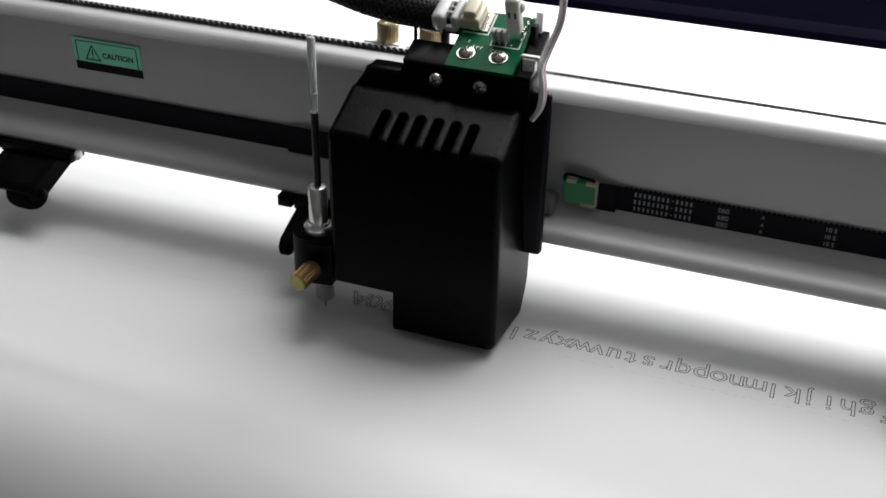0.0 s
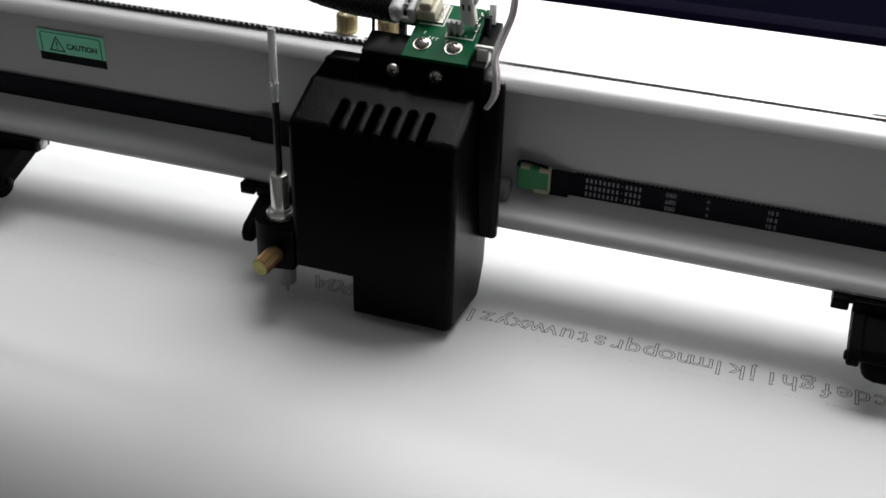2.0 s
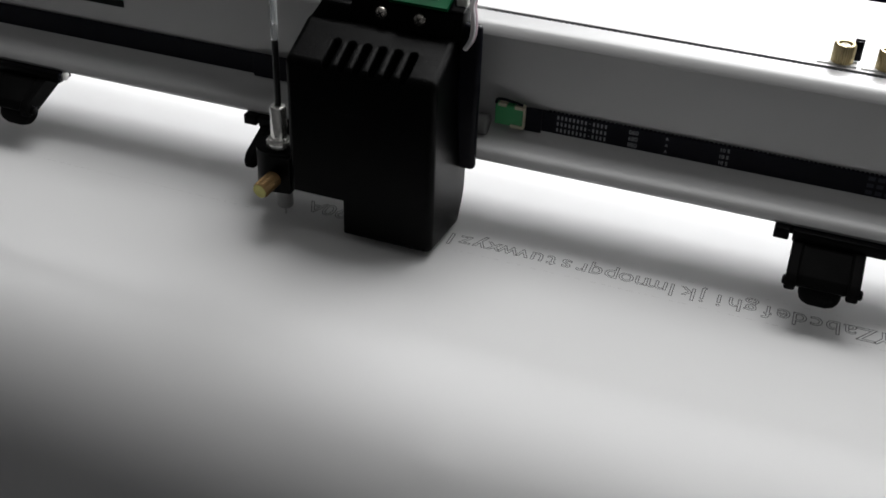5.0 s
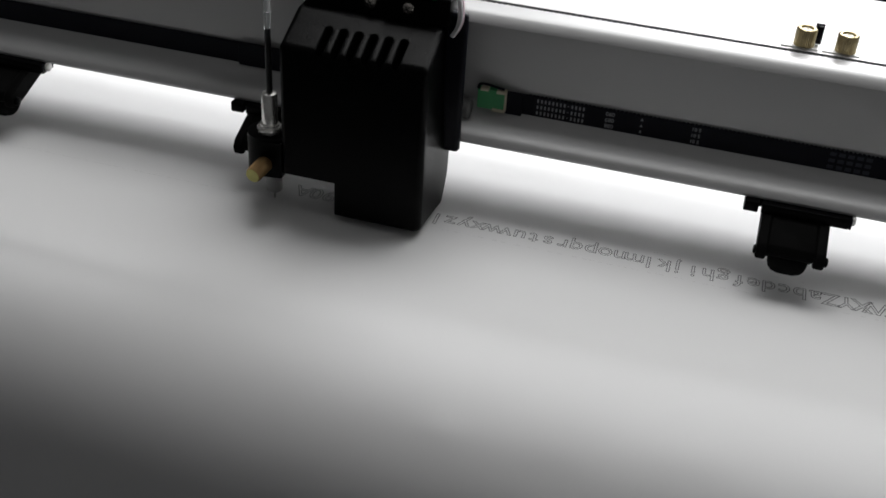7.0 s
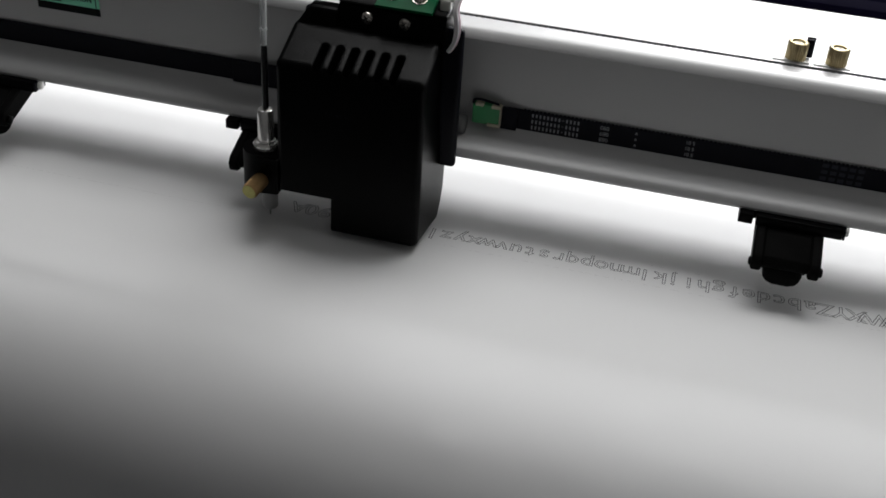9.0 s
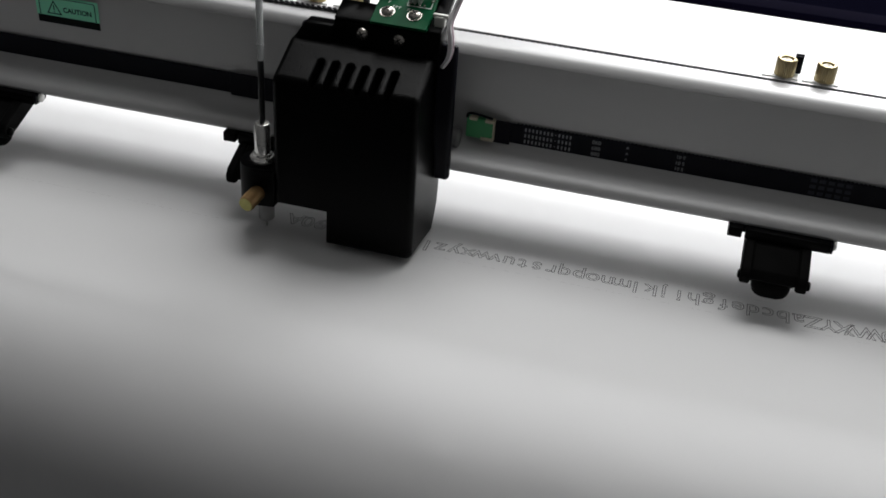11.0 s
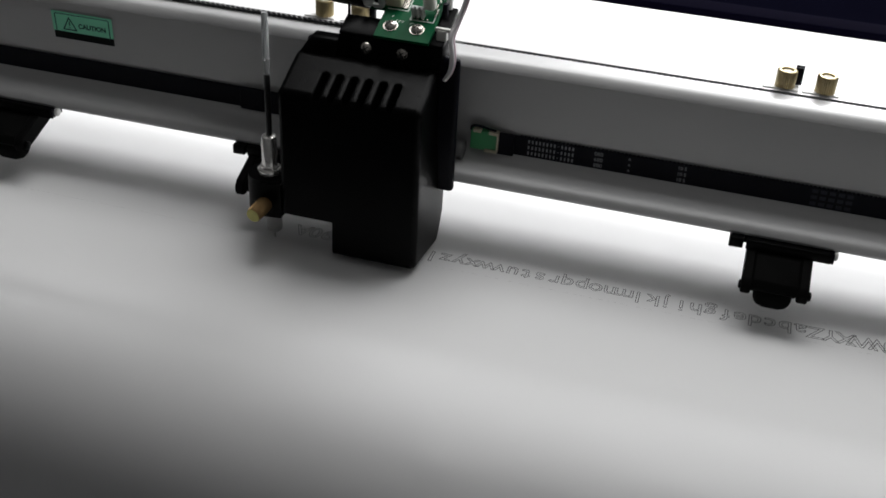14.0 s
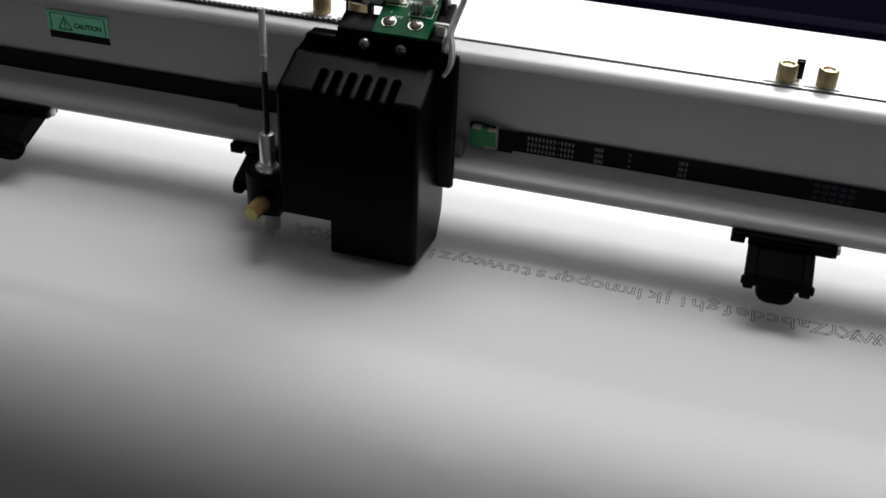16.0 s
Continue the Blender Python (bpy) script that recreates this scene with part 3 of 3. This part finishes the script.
# white outlines and marks on the board
bm = bmesh.new()
for u0, u1, v0, v1 in ((11.5, 21.5, 11.6, 12.0), (11.5, 11.9, 12.0, 16.5), (21.1, 21.5, 12.0, 20), (0.8, 9.5, 16.2, 16.6), (9.3, 9.7, 16.2, 26.5), (11.5, 14, 16.3, 16.7)):
    box(bm, u0, u1, v0, v1, 1.5, 1.56, 0, 1, BOARD)
part("printed_outline", bm, M_SILK, board, smooth=0)
bm = bmesh.new()
for u, v, w in ((7.6, 10.2, 0.9), (9.0, 10.2, 0.8), (12.6, 9.8, 1.0), (14.2, 9.6, 1.0), (15.6, 9.4, 0.8), (6.4, 10.4, 0.6), (4.2, 12.6, 0.6)):
    box(bm, u, u + w, v, v + 0.25, 1.5, 1.56, 0, 1, BOARD)
    box(bm, u, u + 0.25, v - 0.9, v + 0.25, 1.5, 1.56, 0, 1, BOARD)
part("printed_marks", bm, M_SILK, board, smooth=0)
# ribbon header with its row of pins
bm = bmesh.new()
for i in range(12):
    box(bm, 6.4, 9.0, 17.4 + i * 0.78, 17.75 + i * 0.78, 1.5, 2.1, 0, 1, BOARD)
part("pin_row", bm, M_NICKEL, board, smooth=0)
bm = box(bmesh.new(), -0.4, 6.4, 17.2, 27.2, 1.5, 6.0, 0.9, 3, BOARD)
box(bm, 0.6, 5.2, 18.0, 26.8, 5.6, 8.4, 1.0, 3, BOARD)
part("ribbon_header", bm, M_CREAM, board, "cream ribbon connector")
bm = box(bmesh.new(), -9.6, -4.8, 14.8, 27.2, 1.2, 7.6, 1.9, 4, BOARD)
part("ribbon_plug", bm, M_NYLON_CLEAR, board, "milky translucent plug")
bm = box(bmesh.new(), -2.9, -0.5, 15.4, 27.0, 1.4, 7.4, 0.9, 3, BOARD)
box(bm, -5.2, -0.9, 15.2, 17.0, 1.4, 3.6, 0.6, 2, BOARD)
part("plug_latch", bm, M_NYLON_CLEAR, board, "milky translucent latch bar")
# solid black block in place of the shade inside the gap
part("plug_gap_shade", box(bmesh.new(), -5.0, -2.7, 17.2, 26.6, 1.4, 5.0, 0.2, 1, BOARD), M_INK_AND_SHADE, board, "black fill for the shade between plug and header")
bm = bmesh.new()
for k in range(3):
    tube(bm, [on_board(-6.0, 18.5 + 2.6 * k, 6.0), on_board(-4.0, 19.2 + 2.6 * k, 6.6), on_board(-2.0, 18.8 + 2.6 * k, 6.2)], 0.35, 6)
part("plug_wire", bm, M_WIRE, board, "thin pale wires across the gap")
# wire header, pins and white wire plug
bm = box(bmesh.new(), 11.9, 17.2, 14.2, 15.2, 1.5, 6.4, 0.2, 1, BOARD)
for i in range(3):
    box(bm, 12.0 + i * 1.9, 13.2 + i * 1.9, 12.8, 14.4, 1.5, 6.6, 0.3, 1, BOARD)
part("pin_header", bm, M_NYLON_CLEAR, board, "milky pin header")
bm = bmesh.new()
for i in range(4):
    box(bm, 12.3 + i * 2.0, 12.9 + i * 2.0, 12.2, 12.9, 1.5, 2.2, 0.1, 1, BOARD)
part("solder_joint", bm, M_NICKEL, board)
bm = box(bmesh.new(), 16.2, 21.0, 15.5, 20.0, 3.6, 17.5, 1.2, 3, BOARD)
box(bm, 17.8, 22.2, 17.0, 20.6, 11.0, 15.0, 1.6, 3, BOARD)
plug = part("wire_plug", bm, M_NYLON, board, "white wire plug")
# thin black bars paint the shade of the plug's two slits
bm = bmesh.new()
for u in (17.4, 19.4):
    box(bm, u, u + 0.6, 15.38, 15.6, 10.6, 13.0, 0, 1, BOARD)
part("plug_slit_shade", bm, M_INK_AND_SHADE, board, smooth=0)
bm = bmesh.new()
rr = random.Random(7)
for i in range(9):
    u, v = 20.2 + rr.uniform(0, 1.8), 15.0 + i * 1.3
    box(bm, u, u + 0.7, v, v + 0.5, 1.5, 2.3 + rr.uniform(0, 0.6), 0.1, 1, BOARD)
part("solder_joint", bm, M_NICKEL, board)
part("board_stay", box(bmesh.new(), 25.9, 28.0, 38.5, 41.5, 86, 106, 0.4), M_STEEL_BLACK, car)
part("board_stay", box(bmesh.new(), 26.2, 28.6, 43.5, 46.0, 86, 109, 0.4), M_STICKER, car, "pale stay behind the board")
# black braided sleeve with crossing strands
sleeve_line = [(-5.5, 41.5, 104.0), (-12, 42.0, 104.2), (-22, 43, 104.2), (-34, 44, 105.5), (-48, 45, 108.5), (-64, 47, 113), (-90, 50, 122)]
bm = tube(bmesh.new(), sleeve_line, 5.0, 18)
sleeve = part("cable_sleeve", bm, M_BRAID, car, "black braided cable sleeve")
cen = [Vector(p) for p in sleeve_line]
bm = bmesh.new()
for s in range(12):
    for turn in (-1, 1):
        pts = []
        for i in range(0, 71):
            t = i / 70 * (len(cen) - 1.001)
            k = int(t)
            p = cen[k].lerp(cen[k + 1], t - k)
            a = 2 * math.pi * s / 12 + turn * i * 0.21
            tan = (cen[k + 1] - cen[k]).normalized()
            sd = tan.cross(Vector((0, 0, 1))).normalized()
            nr = sd.cross(tan)
            pts.append(p + (sd * math.cos(a) + nr * math.sin(a)) * 5.05)
        strand(bm, pts, 0.45, 4)
part("braid", bm, M_BRAID, sleeve, kind="stuff")
# white wires falling over the carriage's shoulder, and the clip that holds them
wires = thing("wire_bundle", (33, 30, 80), "thin white and pinkish wires hanging down to the carriage", "wires")
for k, (dx, dy, mat) in enumerate(((0, 0, M_WIRE), (0.9, -0.6, M_WIRE), (1.3, 0.6, M_WIRE_PINK))):
    pts = [(36.6 + dx, 34, 128), (37.0 + dx, 33, 119), (36.8 + dx, 31.5, 111), (34.2 + dx, 30 + dy, 102.5), (33.0 + dx, 27 + dy, 97), (34.2 + dx, 24.8 + dy, 92.5), (34.6 + dx, 23.9 + dy * 0.7, 88), (34.0 + dx * 0.8, 23.6 + dy * 0.6, 84), (32.0 + dx * 0.6, 23.6 + dy * 0.5, 80.2)]
    part("wire", tube(bmesh.new(), pts, 0.62, 10), mat, wires)
clip = box(bmesh.new(), 27.2, 31.4, 26.6, 30.0, 94.6, 99.4, 0.7, 2)
box(clip, 26.4, 32.6, 27.2, 29.0, 98.6, 100.2, 0.5, 2)
part("wire_clip", clip, M_NYLON, car, "white nylon wire clip")

# green belt clamp beside the back plate
part("belt_clamp", box(bmesh.new(), 40.0, 51.8, 42.0, 45.6, 42.8, 51.4, 0.3, 1), M_GREEN_CLIP, car, "green belt clamp")
bm = bmesh.new()
for x0, x1, z0, z1 in ((41.2, 44.6, 50.9, 52.2), (48.0, 51.6, 50.6, 51.9), (46.6, 51.8, 42.3, 43.7), (51.5, 52.1, 42.6, 51.6)):
    box(bm, x0, x1, 41.5, 45.0, z0, z1, 0.15, 1)
part("clamp_tab", bm, M_CREAM, car, "pale metal clamp tabs")
bm = tube(bmesh.new(), [(40.0, 43, 51.2), (40.5, 43, 53.0), (43, 43, 53.4), (47, 43, 52.9), (51, 43, 52.3)], 0.55, 8)
part("clamp_loop", bm, M_BELT, car)
bm = turned(bmesh.new(), (33.4, 42.5, 41), (38.0, 42.5, 41), [(0, 4.5), (3.6, 4.5), (4.2, 4.0), (4.6, 2.8)], 32)
part("guide_wheel", bm, M_TABLE, car, "grey guide wheel edge")

# pen holder with its pen
PXC, PYC = -37.4, 7.4
pen = thing("pen", (PXC, PYC, 0.5), "clear pen tube with black ink in a metal sleeve", "pen")
part("tube", turned(bmesh.new(), (PXC + 0.3, PYC, 78), (PXC + 0.3, PYC, 104), [(0, 1.38), (25.2, 1.38), (25.8, 1.1)], 24), M_CLEAR, pen, "clear plastic tube")
part("tube_collar", turned(bmesh.new(), (PXC + 0.3, PYC, 84), (PXC + 0.3, PYC, 85), [(0, 1.4), (0.3, 1.58), (0.8, 1.58), (1.0, 1.4)], 24), M_CLEAR, pen)
part("ink", turned(bmesh.new(), (PXC + 0.3, PYC, 50), (PXC + 0.3, PYC, 78), [(0, 1.3), (27.9, 1.3)], 20), M_INK_FILL, pen, "black ink")
part("metal_sleeve", turned(bmesh.new(), (PXC + 0.2, PYC, 37), (PXC + 0.2, PYC, 51), [(0, 3.3), (12.8, 3.3), (13.4, 2.9), (13.8, 1.7)], 32), M_CHROME, pen, "bright steel sleeve")
part("flange", turned(bmesh.new(), (PXC, PYC, 33), (PXC, PYC, 38), [(0, 4.7), (0.4, 5.1), (2.2, 5.1), (2.8, 4.6), (2.9, 4.0), (3.9, 3.9), (4.2, 3.3)], 40), M_CHROME, pen, "bright steel flange")
part("tip", turned(bmesh.new(), (PXC + 0.6, PYC + 1.5, 0.5), (PXC + 0.6, PYC + 1.5, 16), [(0, 0.3), (2.6, 0.5), (3.5, 1.0), (3.8, 2.6), (4.6, 3.3), (14, 3.3)], 28), M_TIP, pen, "grey pen tip")
bm = bmesh.new()
n = 24
outline = []
for k in range(n + 1):
    a = math.pi / 2 + math.pi * k / n
    outline.append((PXC - 1.2 + 8.6 * math.cos(a), PYC + 1 + 8.6 * math.sin(a)))
outline += [(-29.5, PYC - 7.4), (-29.5, PYC + 9.4)]
lo = [bm.verts.new((x, y, 15.5)) for x, y in outline]
hi = [bm.verts.new((x, y, 32.8)) for x, y in outline]
bm.faces.new(lo[::-1])
bm.faces.new(hi)
for k in range(len(outline)):
    bm.faces.new((lo[k], lo[(k + 1) % len(outline)], hi[(k + 1) % len(outline)], hi[k]))
bmesh.ops.bevel(bm, geom=[e for e in bm.edges if abs(e.verts[0].co.z - e.verts[1].co.z) < 0.1], offset=1.0, segments=2, affect="EDGES")
part("pen_holder", bm, M_BLACK_SHINY, car, "black pen holder block")
k0, k1 = Vector((-36.6, 1.5, 22.0)), Vector((-38.3, -9.0, 20.6))
grip = part("clamp_knob", turned(bmesh.new(), k0, k1, [(0, 2.4), (0.6, 3.4), (9.8, 3.4), (10.5, 3.1)], 96, 0.22), M_BRASS_WARM, car, "knurled brass clamp knob", smooth=20)
part("knob_face", turned(bmesh.new(), k1, k1 + (k1 - k0).normalized(), [(0, 3.0), (0.25, 2.9), (0.3, 1.0), (0.2, 0.6)], 32), M_BRASS_CAP, grip, "dull yellow knob face")
